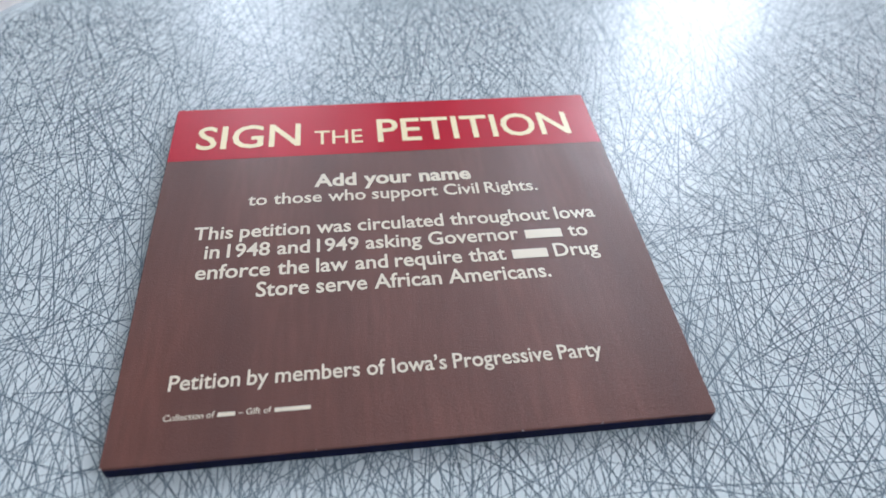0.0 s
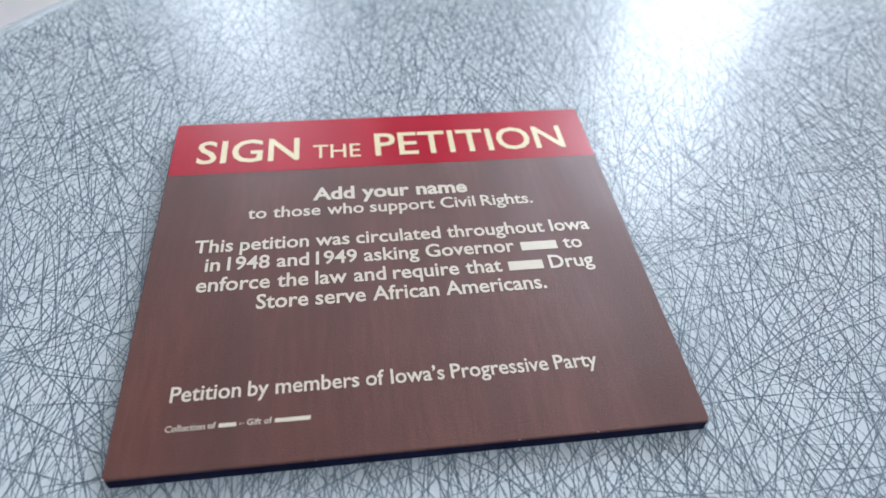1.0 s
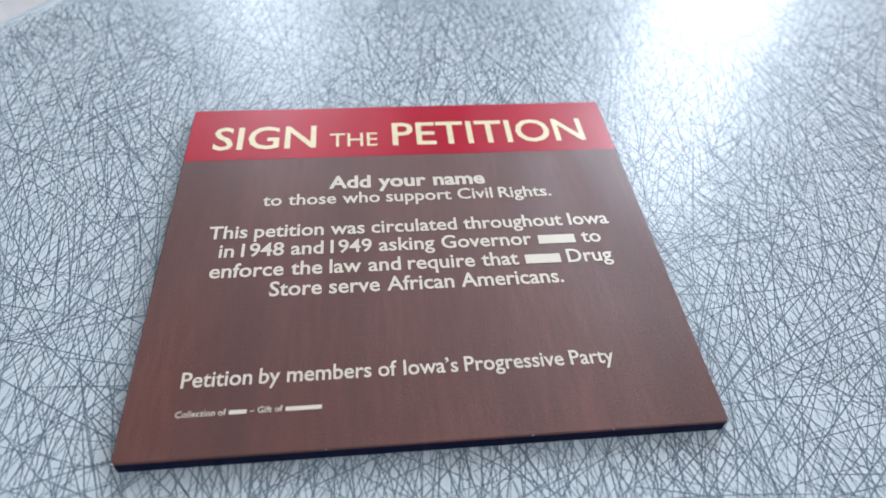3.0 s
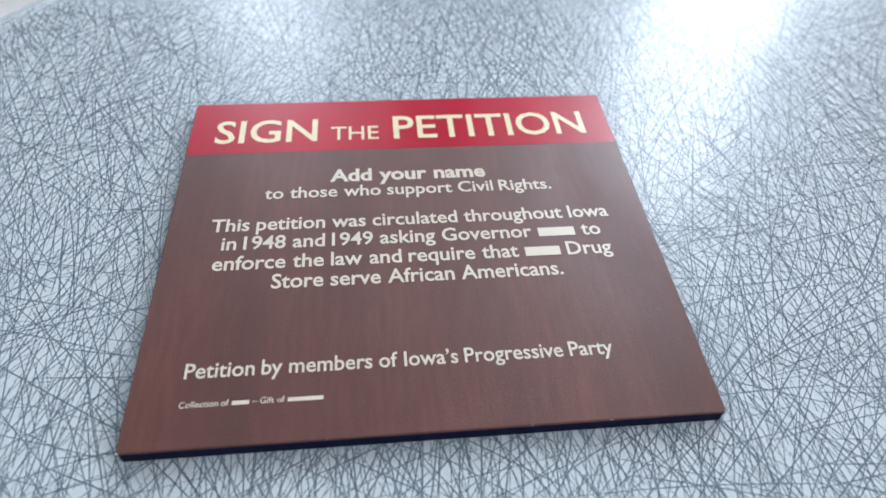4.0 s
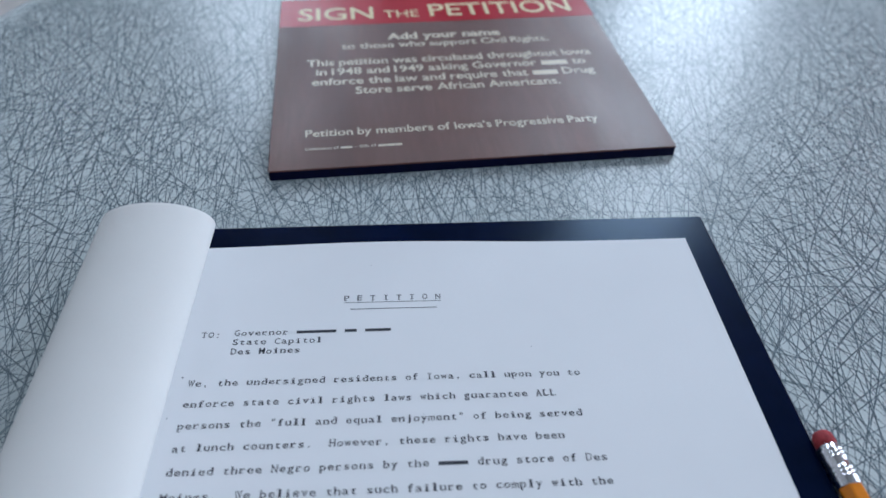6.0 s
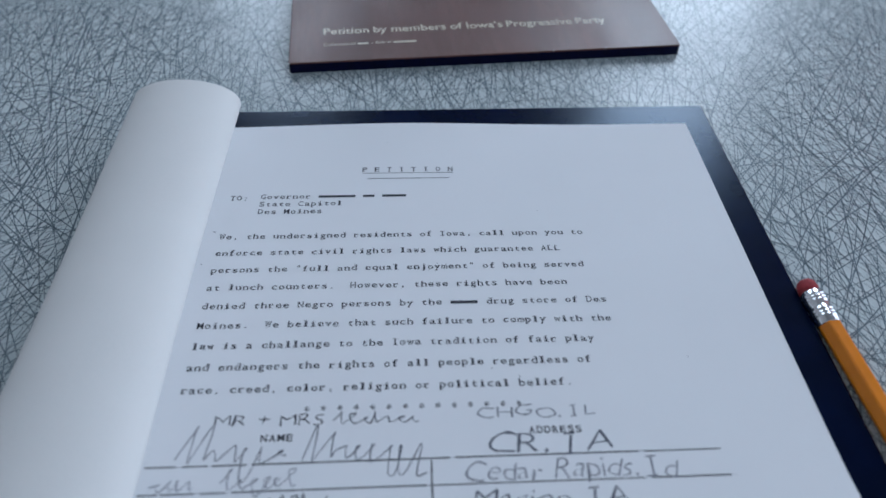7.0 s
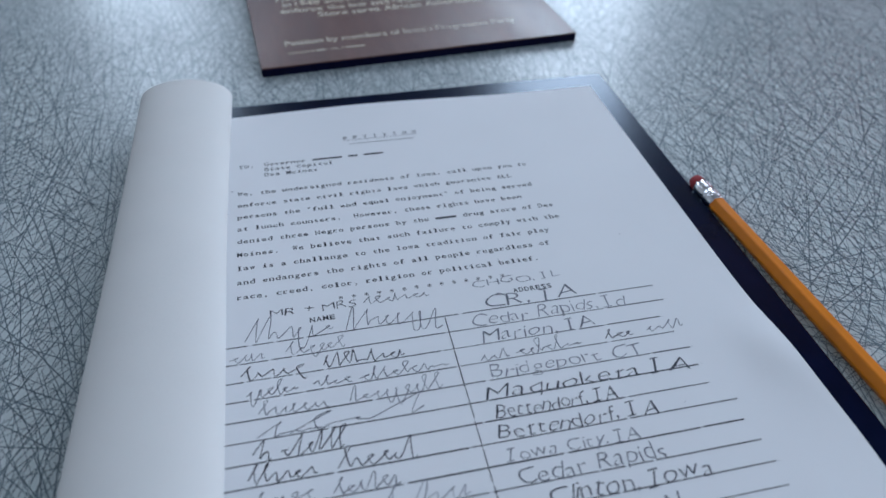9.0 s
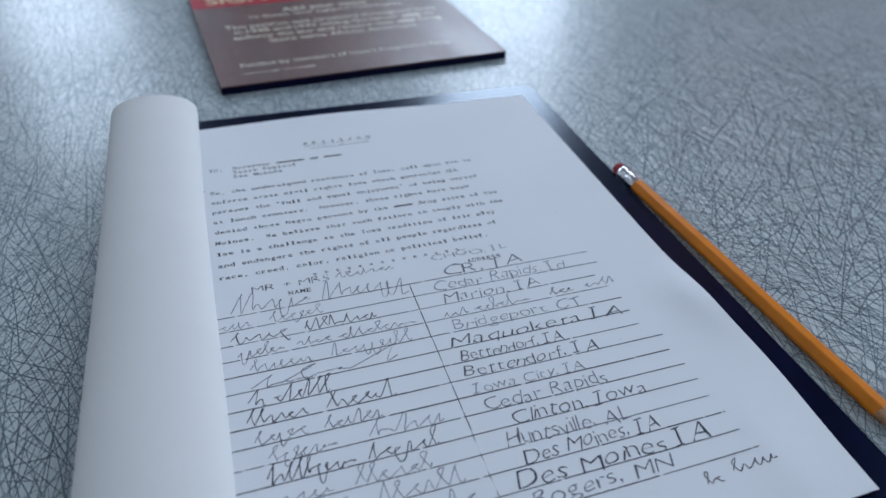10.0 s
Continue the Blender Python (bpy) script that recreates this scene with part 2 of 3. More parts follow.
# small feet and caps of typewriter letters: (place across, level, width)
FEET = {"i": ((0, 0, .62), (-.16, 1, .3)), "l": ((0, 0, .62), (-.16, 2, .3)), "r": ((-.12, 0, .5), (-.22, 1, .24)), "n": ((-.22, 0, .3), (.24, 0, .3), (-.3, 1, .2)),
        "m": ((-.32, 0, .2), (0, 0, .2), (.33, 0, .2)), "h": ((-.22, 0, .3), (.24, 0, .3), (-.3, 2, .2)), "p": ((-.2, -1, .36), (-.3, 1, .2)), "u": ((-.28, 1, .24), (.14, 1, .2), (.3, 0, .2)),
        "d": ((.1, 2, .24), (.3, 0, .18)), "b": ((-.3, 2, .22),), "f": ((-.04, 0, .5),), "a": ((.3, 0, .2),), "q": ((.2, -1, .36),), "k": ((-.22, 0, .3), (.24, 0, .3), (-.3, 2, .2)),
        "v": ((-.25, 1, .3), (.25, 1, .3)), "w": ((-.3, 1, .24), (.3, 1, .24)), "y": ((-.25, 1, .3), (.25, 1, .3), (-.15, -1, .3)), "T": ((0, 0, .4),), "I": ((0, 0, .55), (0, 2, .55)),
        "A": ((-.28, 0, .26), (.28, 0, .26)), "N": ((-.28, 0, .24), (-.32, 2, .2), (.28, 2, .26)), "M": ((-.32, 0, .24), (.32, 0, .24)), "H": ((-.28, 0, .26), (.28, 0, .26), (-.28, 2, .26), (.28, 2, .26)),
        "W": ((-.3, 2, .26), (.3, 2, .26)), "P": ((-.16, 0, .36),), "R": ((-.24, 0, .28), (.3, 0, .2)), "D": ((-.3, 0, .2), (-.3, 2, .2)), "E": ((-.3, 0, .2),), "L": ((-.18, 2, .36),), "1": ((0, 0, .5),)}
NARROW = {"i": .3, "l": .3, "j": .45, "t": .62, "f": .66, "r": .66, ",": .24, ".": .24, ":": .24, '"': .4, "I": .16, "'": .2, "*": .6, "s": .68}


def typed(ink, text, u, v, pitch, cap, rng, weight=0.004):
    """One typewritten line; '_' stands for one cell of a plain bar."""
    i = 0
    while i < len(text):
        c = text[i]
        cx = u + (i + 0.5) * pitch
        if c == "_":
            j = i
            while j < len(text) and text[j] == "_":
                j += 1
            ink.bar(u + (i + 0.12) * pitch, v + cap * 0.36, u + (j - 0.12) * pitch, v + cap * 0.36, cap * 0.5)
            i = j
            continue
        if c != " ":
            p, f = glyph(c, weight)
            lo, hi = p[:, 0].min(), p[:, 0].max()
            w = NARROW.get(c, 0.76) * pitch * (1.1 if c in "mwMW" else 1.0)
            sy = cap / CAP
            dv = rng.uniform(-0.03, 0.03) * cap
            q = np.column_stack((cx + ((p[:, 0] - lo) / (hi - lo) - 0.5) * w, p[:, 1] * sy + v + dv))
            ink.add(q, f)
            for fx, level, fw in FEET.get(c, ()):
                y = v + dv + {0: 0.04, 1: cap * XH - cap * 0.04, 2: cap * 0.96, -1: -cap * 0.28}[level]* (1 if level else cap)
                ink.bar(cx + (fx - fw / 2) * pitch, y, cx + (fx + fw / 2) * pitch, y, cap * 0.10)
        i += 1


def handwritten(ink, text, u0, u1, v, cap, rng, slant=0.15, rise=0.0, weight=-0.019):
    """A pencilled word group, letter by letter with an unsteady baseline."""
    adv = []
    for c in text:
        if c == " ":
            adv.append(0.5)
        else:
            p = glyph(c, weight)[0]
            adv.append((p[:, 0].max() - p[:, 0].min()) / CAP + (0.5 if c == "I" else 0.13))
    k = (u1 - u0) / sum(adv)
    u = u0
    for c, a in zip(text, adv):
        if c != " ":
            p, f = glyph(c, weight)
            s = cap / CAP * rng.uniform(0.9, 1.12)
            lo, hi = p[:, 0].min(), p[:, 0].max()
            x = (p[:, 0] - lo) / CAP * k
            y = p[:, 1] * s
            sl = slant + rng.uniform(-0.12, 0.12)
            dv = rng.uniform(-0.10, 0.10) * cap + rise * (u - u0)
            amp, ph, tilt = cap * 0.05, rng.uniform(0, 6.3), rng.uniform(-0.10, 0.14)
            bx = u + x + y * sl + amp * np.sin(y / cap * 4.6 + ph)
            if c == "I":  # written with its two cross strokes
                for base in (0.0, s * CAP):
                    ink.bar(u - 0.24 * cap + base * sl, v + base + dv, u + 0.30 * cap + base * sl, v + base + dv + 0.05 * cap, cap * 0.075)
            ink.add(np.column_stack((bx, v + y + dv + tilt * x + amp * np.sin(x / cap * 5.3 + ph * 1.7))), f)
        u += a * k


def curve_through(pts, n=5):
    """Points on a smooth line through the given ones."""
    p = [np.array(q, float) for q in pts]
    p = [2 * p[0] - p[1]] + p + [2 * p[-1] - p[-2]]
    out = []
    for i in range(1, len(p) - 2):
        for j in range(n):
            t = j / n
            out.append(0.5 * (2 * p[i] + (p[i + 1] - p[i - 1]) * t + (2 * p[i - 1] - 5 * p[i] + 4 * p[i + 1] - p[i + 2]) * t * t + (3 * p[i] - p[i - 1] - 3 * p[i + 1] + p[i + 2]) * t ** 3))
    return out + [p[-2]]


def scrawl(ink, u0, u1, v, cap, rng, marks, thick=0.00034, slant=0.2):
    """Writing left unread: one running pencil line; 2 stands for a tall stroke, 1 for a low one, 0 for a tail, - for a level one."""
    k = (u1 - u0) / (len(marks) + 0.5)
    pts = [(u0, v + rng.uniform(0, 0.3) * cap)]
    for i, c in enumerate(marks):
        u = u0 + (i + 0.5 + rng.uniform(-0.2, 0.2)) * k
        top = {"2": rng.uniform(0.85, 1.15), "1": rng.uniform(0.32, 0.55), "0": rng.uniform(0.3, 0.5), "-": rng.uniform(0.2, 0.3)}[c] * cap
        foot = {"0": -rng.uniform(0.35, 0.6), "-": 0.15}.get(c, rng.uniform(-0.08, 0.1)) * cap
        turn = rng.uniform(-0.1, 0.35) * k
        pts += [(u + top * slant + turn, v + top), (u + top * slant - turn * 0.8, v + top * rng.uniform(0.7, 0.95))]
        pts += [(u + (foot * slant) + k * rng.uniform(0.05, 0.3), v + foot), (u + k * 0.5, v + foot + abs(top) * rng.uniform(0.05, 0.25))]
    pts = curve_through(pts, 4)
    press = [thick * (0.8 + 0.28 * math.sin(i * 0.37 + u0 * 900) * math.sin(i * 0.11)) for i in range(len(pts))]
    ink.strip(pts, press)


# ---- the room ----


def wall_with_openings(name, material, along, a0, a1, b0, b1, holes):
    """A wall of butted blocks round its openings. along: 0 when it runs in x, 1 in y; b0 to b1 is its thickness."""
    bm = bmesh.new()
    cuts = [a0] + [c for h in holes for c in h[:2]] + [a1]
    for i in range(len(cuts) - 1):
        spans = [(FLOOR_Z, CEIL_Z)]
        if i % 2:
            h = holes[i // 2]
            spans = [(FLOOR_Z, h[2]), (h[3], CEIL_Z)]
        for z0, z1 in spans:
            dims = (cuts[i], cuts[i + 1], b0, b1, z0, z1) if along == 0 else (b0, b1, cuts[i], cuts[i + 1], z0, z1)
            block = box(*dims)
            tmp = bpy.data.meshes.new("block")
            block.to_mesh(tmp)
            block.free()
            bm.from_mesh(tmp)
            bpy.data.meshes.remove(tmp)
    return part(name, bm, material)


X0, X1, Y0, Y1 = ROOM
tagged(part("floor", box(X0 - 0.15, X1 + 0.18, Y0 - 0.15, Y1 + 0.18, FLOOR_Z - 0.1, FLOOR_Z), FLOOR_MAT), "pale grey vinyl floor under the round table", "floor", kind="structure")
tagged(part("ceiling", box(X0 - 0.15, X1 + 0.18, Y0 - 0.15, Y1 + 0.18, CEIL_Z, CEIL_Z + 0.1), CEIL_MAT), "plain grey painted ceiling", "ceiling", kind="structure")
tagged(wall_with_openings("wall_north", NORTH_MAT, 0, X0 - 0.15, X1 + 0.18, Y1, Y1 + 0.18, [WIN_LEFT, WIN_RIGHT]), "slate-grey painted wall with two tall windows", "wall", kind="structure")
tagged(part("wall_south", box(X0 - 0.15, X1 + 0.18, Y0 - 0.15, Y0, FLOOR_Z, CEIL_Z), WALL_MAT), "plain grey painted wall", "wall", kind="structure")
tagged(part("wall_west", box(X0 - 0.15, X0, Y0, Y1, FLOOR_Z, CEIL_Z), WALL_MAT), "plain grey painted wall", "wall", kind="structure")
tagged(wall_with_openings("wall_east", RED_WALL, 1, Y0, Y1, X1, X1 + 0.18, [FILL_WIN_EAST]), "brick-red painted wall with an added wide fill window", "wall", kind="structure")


def window(name, a0, a1, z0, z1, turn, origin):
    """A framed window in an opening a0 to a1; turn sets the wall it belongs to."""
    w = a1 - a0
    top = tagged(new(name), "tall window with a white painted wooden frame", "window", kind="structure")
    top.matrix_world = Matrix.Translation(origin) @ Matrix.Rotation(turn, 4, "Z")
    f, h = 0.035, z1 - z0
    for nm, dims in (("frame_bar", (0, f, 0.09, 0.13, 0, h)), ("frame_bar", (w - f, w, 0.09, 0.13, 0, h)), ("frame_bar", (f, w - f, 0.09, 0.13, 0, f)), ("frame_bar", (f, w - f, 0.09, 0.13, h - f, h)),
                     ("window_sill", (-0.04, w + 0.04, -0.05, -0.001, -0.03, 0))):
        part(nm, box(*dims, bevel=0.004), TRIM_MAT, top)
    pane = part("pane", box(f, w - f, 0.105, 0.109, f, h - f), GLASS, top, "clear glass pane")
    pane.visible_shadow = False


window("window_1", *WIN_LEFT, 0.0, (WIN_LEFT[0], Y1, WIN_LEFT[2]))
window("window_2", *WIN_RIGHT, 0.0, (WIN_RIGHT[0], Y1, WIN_RIGHT[2]))
# unseen window added round the east fill lamp
window("fill_window", *FILL_WIN_EAST, radians(-90), (X1, FILL_WIN_EAST[1], FILL_WIN_EAST[2]))

# ---- the round table ----
TABLE_C = (0.352, -0.064)
TABLE_R = 0.571


LINE_DENSITY = 1780  # metres of printed line on a square metre


def round_table():
    table = tagged(new("round_table"), "round pale laminate table printed with criss-crossing grey lines", "table")
    table.location = (*TABLE_C, FLOOR_Z)
    top_z = -FLOOR_Z
    r = TABLE_R
    top = part("tabletop", lathe([(r - 0.004, top_z - 0.03), (r - 0.003, top_z - 0.002), (r - 0.0045, top_z)], 160), LAMINATE, table)
    smooth(top)
    top.data.polygons[len(top.data.polygons) - 1].use_smooth = False
    prof = [(r - 0.0028, top_z - 0.036), (r + 0.002, top_z - 0.035)]
    for i in range(5):
        z = top_z - 0.032 + i * 0.006
        prof += [(r + 0.003, z), (r + 0.003, z + 0.003), (r + 0.0015, z + 0.0045)]
    prof += [(r + 0.0015, top_z - 0.0012), (r - 0.0005, top_z - 0.0004), (r - 0.0028, top_z - 0.0006)]
    n = 160
    verts = [(a * math.cos(2 * math.pi * i / n), a * math.sin(2 * math.pi * i / n), z) for a, z in prof for i in range(n)]
    k = len(prof)
    faces = [[j * n + i, j * n + (i + 1) % n, ((j + 1) % k) * n + (i + 1) % n, ((j + 1) % k) * n + i] for j in range(k) for i in range(n)]
    part("edge_band", (verts, faces), EDGE_BAND, table, "ribbed pale grey edge band")
    smooth(part("pedestal", lathe([(0.045, 0.03), (0.038, 0.06), (0.038, top_z - 0.08), (0.16, top_z - 0.05), (0.17, top_z - 0.0305)], 40), PEDESTAL, table, "black enamelled column"))
    smooth(part("base", lathe([(0.29, 0.0), (0.29, 0.012), (0.26, 0.022), (0.06, 0.05)], 64), PEDESTAL, table, "round black base"))
    # the printed lines: long thin strokes, each laid where the print is still thinnest
    rng = random.Random(7)
    gen = np.random.default_rng(7)
    verts, faces = [], []
    reach = r - 0.0047
    cell = 0.0020
    side = int(2 * r / cell) + 2
    cover = np.zeros((side, side))
    steps = np.linspace(-1, 1, 21)
    starts, laid = [], 0.0
    while laid < LINE_DENSITY * math.pi * reach ** 2:
        k = 14
        rad, phi = reach * np.sqrt(gen.random(k)), 2 * math.pi * gen.random(k)
        cx, cy = rad * np.cos(phi), rad * np.sin(phi)
        half = gen.uniform(0.013, 0.046, k)
        ang = np.radians(np.where(gen.random(k) < 0.70, gen.normal(86, 36, k), gen.uniform(0, 180, k)))
        px = cx[:, None] + np.cos(ang)[:, None] * half[:, None] * steps
        py = cy[:, None] + np.sin(ang)[:, None] * half[:, None] * steps
        ix = np.clip(((px + r) / cell).astype(int), 0, side - 1)
        iy = np.clip(((py + r) / cell).astype(int), 0, side - 1)
        best = int(np.argmin(cover[ix, iy].mean(axis=1)))
        np.add.at(cover, (ix[best], iy[best]), half[best])
        starts.append((float(cx[best]), float(cy[best]), float(half[best]), float(ang[best])))
        inside = (px[best] ** 2 + py[best] ** 2 < reach ** 2).mean()
        laid += 2 * half[best] * inside
    for cx, cy, half, a in starts:
        wide = rng.choice((0.00010, 0.00013, 0.00016, 0.00020))
        bend = rng.uniform(-0.045, 0.045) * half
        dx, dy = math.cos(a), math.sin(a)
        pts = []
        for s in (-1, -0.6, -0.2, 0.2, 0.6, 1):
            off = bend * (1 - s * s)
            pts.append((cx + dx * half * s - dy * off, cy + dy * half * s + dx * off))
        # strokes that cross the rim are cut short there
        while len(pts) > 1 and pts[-1][0] ** 2 + pts[-1][1] ** 2 > reach ** 2:
            pts.pop()
        while len(pts) > 1 and pts[0][0] ** 2 + pts[0][1] ** 2 > reach ** 2:
            pts.pop(0)
        if len(pts) < 2:
            continue
        b = len(verts)
        z = 0.00003 + 0.0000016 * rng.randrange(80)  # each stroke is printed a hair above the last
        for j, (x, y) in enumerate(pts):
            w = wide * (0.6 if j in (0, len(pts) - 1) else 1.0)
            verts += [(x - dy * w, y + dx * w, z), (x + dy * w, y - dx * w, z)]
        faces += [[b + 2 * j + 1, b + 2 * j + 3, b + 2 * j + 2, b + 2 * j] for j in range(len(pts) - 1)]
    print_layer = tagged(part("line_print", (verts, faces), LINE, table, "fine slate-grey criss-cross lines"), kind="stuff")
    print_layer.location.z = top_z


round_table()

# ---- the sign ----
SIGN_W, SIGN_H, SIGN_T = 0.1882, 0.1713, 0.0052


def sign():
    board = tagged(new("sign_board"), "brown sign board with red heading band, lying on the table", "sign")
    body = part("board_body", rounded_slab(SIGN_W, SIGN_H, 0.0, SIGN_T - 0.0006, 0.0016), NAVY_EDGE, board, "dark navy board core")
    band = 0.1355
    face = rounded_slab(SIGN_W, SIGN_H, SIGN_T - 0.0006, SIGN_T, 0.0016, 0.0004)
    part("printed_face", face, BROWN, board, "brown wood-grain print")
    e = 0.0004
    band_pts = [(e, band), (SIGN_W - e, band), (SIGN_W - e, SIGN_H - 0.0016), (SIGN_W - 0.0008, SIGN_H - 0.0007), (SIGN_W - 0.0018, SIGN_H - e),
                (0.0018, SIGN_H - e), (0.0008, SIGN_H - 0.0007), (e, SIGN_H - 0.0016)]
    v = [(x, y, SIGN_T + 0.00004) for x, y in band_pts]
    part("heading_band", (v, [list(range(len(v)))]), RED, board, "red heading band")

    def flat(u, w):
        return SIGN_T + 0.00008

    def text(words, u0, u1, y, cap, weight, material=CREAM):
        ink = Ink(flat)
        ink.line(words, u0, u1, y, cap, weight)
        ink.done("lettering", material, board)

    text(["SIGN"], 0.0110, 0.0552, 0.1425, 0.0150, 0.012, GOLD)
    text(["THE"], 0.0612, 0.0822, 0.1425, 0.0092, 0.004, GOLD)
    text(["PETITION"], 0.0888, 0.1762, 0.1425, 0.0155, 0.012, GOLD)
    text(["Add", "your", "name"], 0.0612, 0.1262, 0.1155, 0.0072, 0.030)
    text(["to", "those", "who", "support", "Civil", "Rights."], 0.0352, 0.1528, 0.1065, 0.0062, 0.014)
    text(["This", "petition", "was", "circulated", "throughout", "Iowa"], 0.0163, 0.1727, 0.0892, 0.0065, 0.016)
    text(["in", "1948", "and", "1949", "asking", "Governor", 2.45, "to"], 0.0212, 0.1672, 0.0795, 0.0065, 0.016)
    text(["enforce", "the", "law", "and", "require", "that", 2.3, "Drug"], 0.0190, 0.1692, 0.0696, 0.0065, 0.016)
    text(["Store", "serve", "African", "Americans."], 0.0410, 0.1480, 0.0600, 0.0065, 0.016)
    text(["Petition", "by", "members", "of", "Iowa\u2019s", "Progressive", "Party"], 0.0161, 0.1575, 0.0243, 0.0056, 0.012)
    text(["Collection", "of", 2.7, "\u2013", "Gift", "of", 5.6], 0.0161, 0.0605, 0.0138, 0.0021, 0.008)
    # worn corners and nicks along the front edge
    rng = random.Random(3)
    for x, y, s in ((0.0004, 0.0003, 0.0008), (0.1874, 0.0006, 0.0006), (0.125, 0.0001, 0.0006), (0.062, 0.0001, 0.0004), (0.1505, 0.0001, 0.0005), (0.1879, 0.062, 0.0005), (0.1879, 0.118, 0.0005)):
        bm = bmesh.new()
        bmesh.ops.create_icosphere(bm, subdivisions=1, radius=s * 0.55)
        for vv in bm.verts:
            vv.co = Vector((x + vv.co.x * rng.uniform(0.7, 1.4), y + vv.co.y * 0.5, SIGN_T - s * 0.35 + vv.co.z * 0.6))
        part("chip", bm, CHIP, board, "worn pale chip in the edge")


sign()

# ---- the petition on its backing board ----
PAGE_TL = (-0.0472, -0.0421)
PAGE_TURN = -4.5
PAGE_W, PAGE_H = 0.2159, 0.2794
BOARD_T = 0.0019
PAGE_Z = 0.0028


def page_height(u, v):
    """The top sheet's surface in page coordinates: u across from its left edge, v down from its top edge (negative)."""
    lift = 0.0015 * math.exp(-((u - 0.100) / 0.055) ** 2) * math.exp(v / 0.03)
    wave = 0.00010 * math.sin(u * 31 + 0.6) * math.cos(v * 23)
    corner = 0.0006 * math.exp(-((PAGE_W - u) ** 2 + (PAGE_H + v) ** 2) / 0.03 ** 2)
    dent = 0.0022 * math.exp(-((u - 0.2135) / 0.011) ** 2 - ((v + 0.186) / 0.017) ** 2)
    ridge = 0.0007 * math.exp(-((u - 0.196 - 0.1 * (v + 0.26)) / 0.008) ** 2 - ((v + 0.262) / 0.025) ** 2)
    return PAGE_Z + lift + wave + corner + dent + ridge


def backing_board():
    ob = tagged(new("backing_board"), "dark navy leatherette backing board under the petition sheets", "clipboard")
    m = 0.0128
    # it lies a little askew under the sheets
    ob.matrix_world = pose(*PAGE_TL, 0, 0, 0, PAGE_TURN) @ pose(PAGE_W + m, 0.0153, 0, 0, 0, 0.5)
    w, h = PAGE_W + 2 * m, PAGE_H + m + 0.0153
    x0, y0 = -w, -h
    slab = rounded_slab(w, h, 0.0, BOARD_T, 0.0011, 0.0008, x0, y0)
    part("board_body", slab, LEATHERETTE, ob)


backing_board()


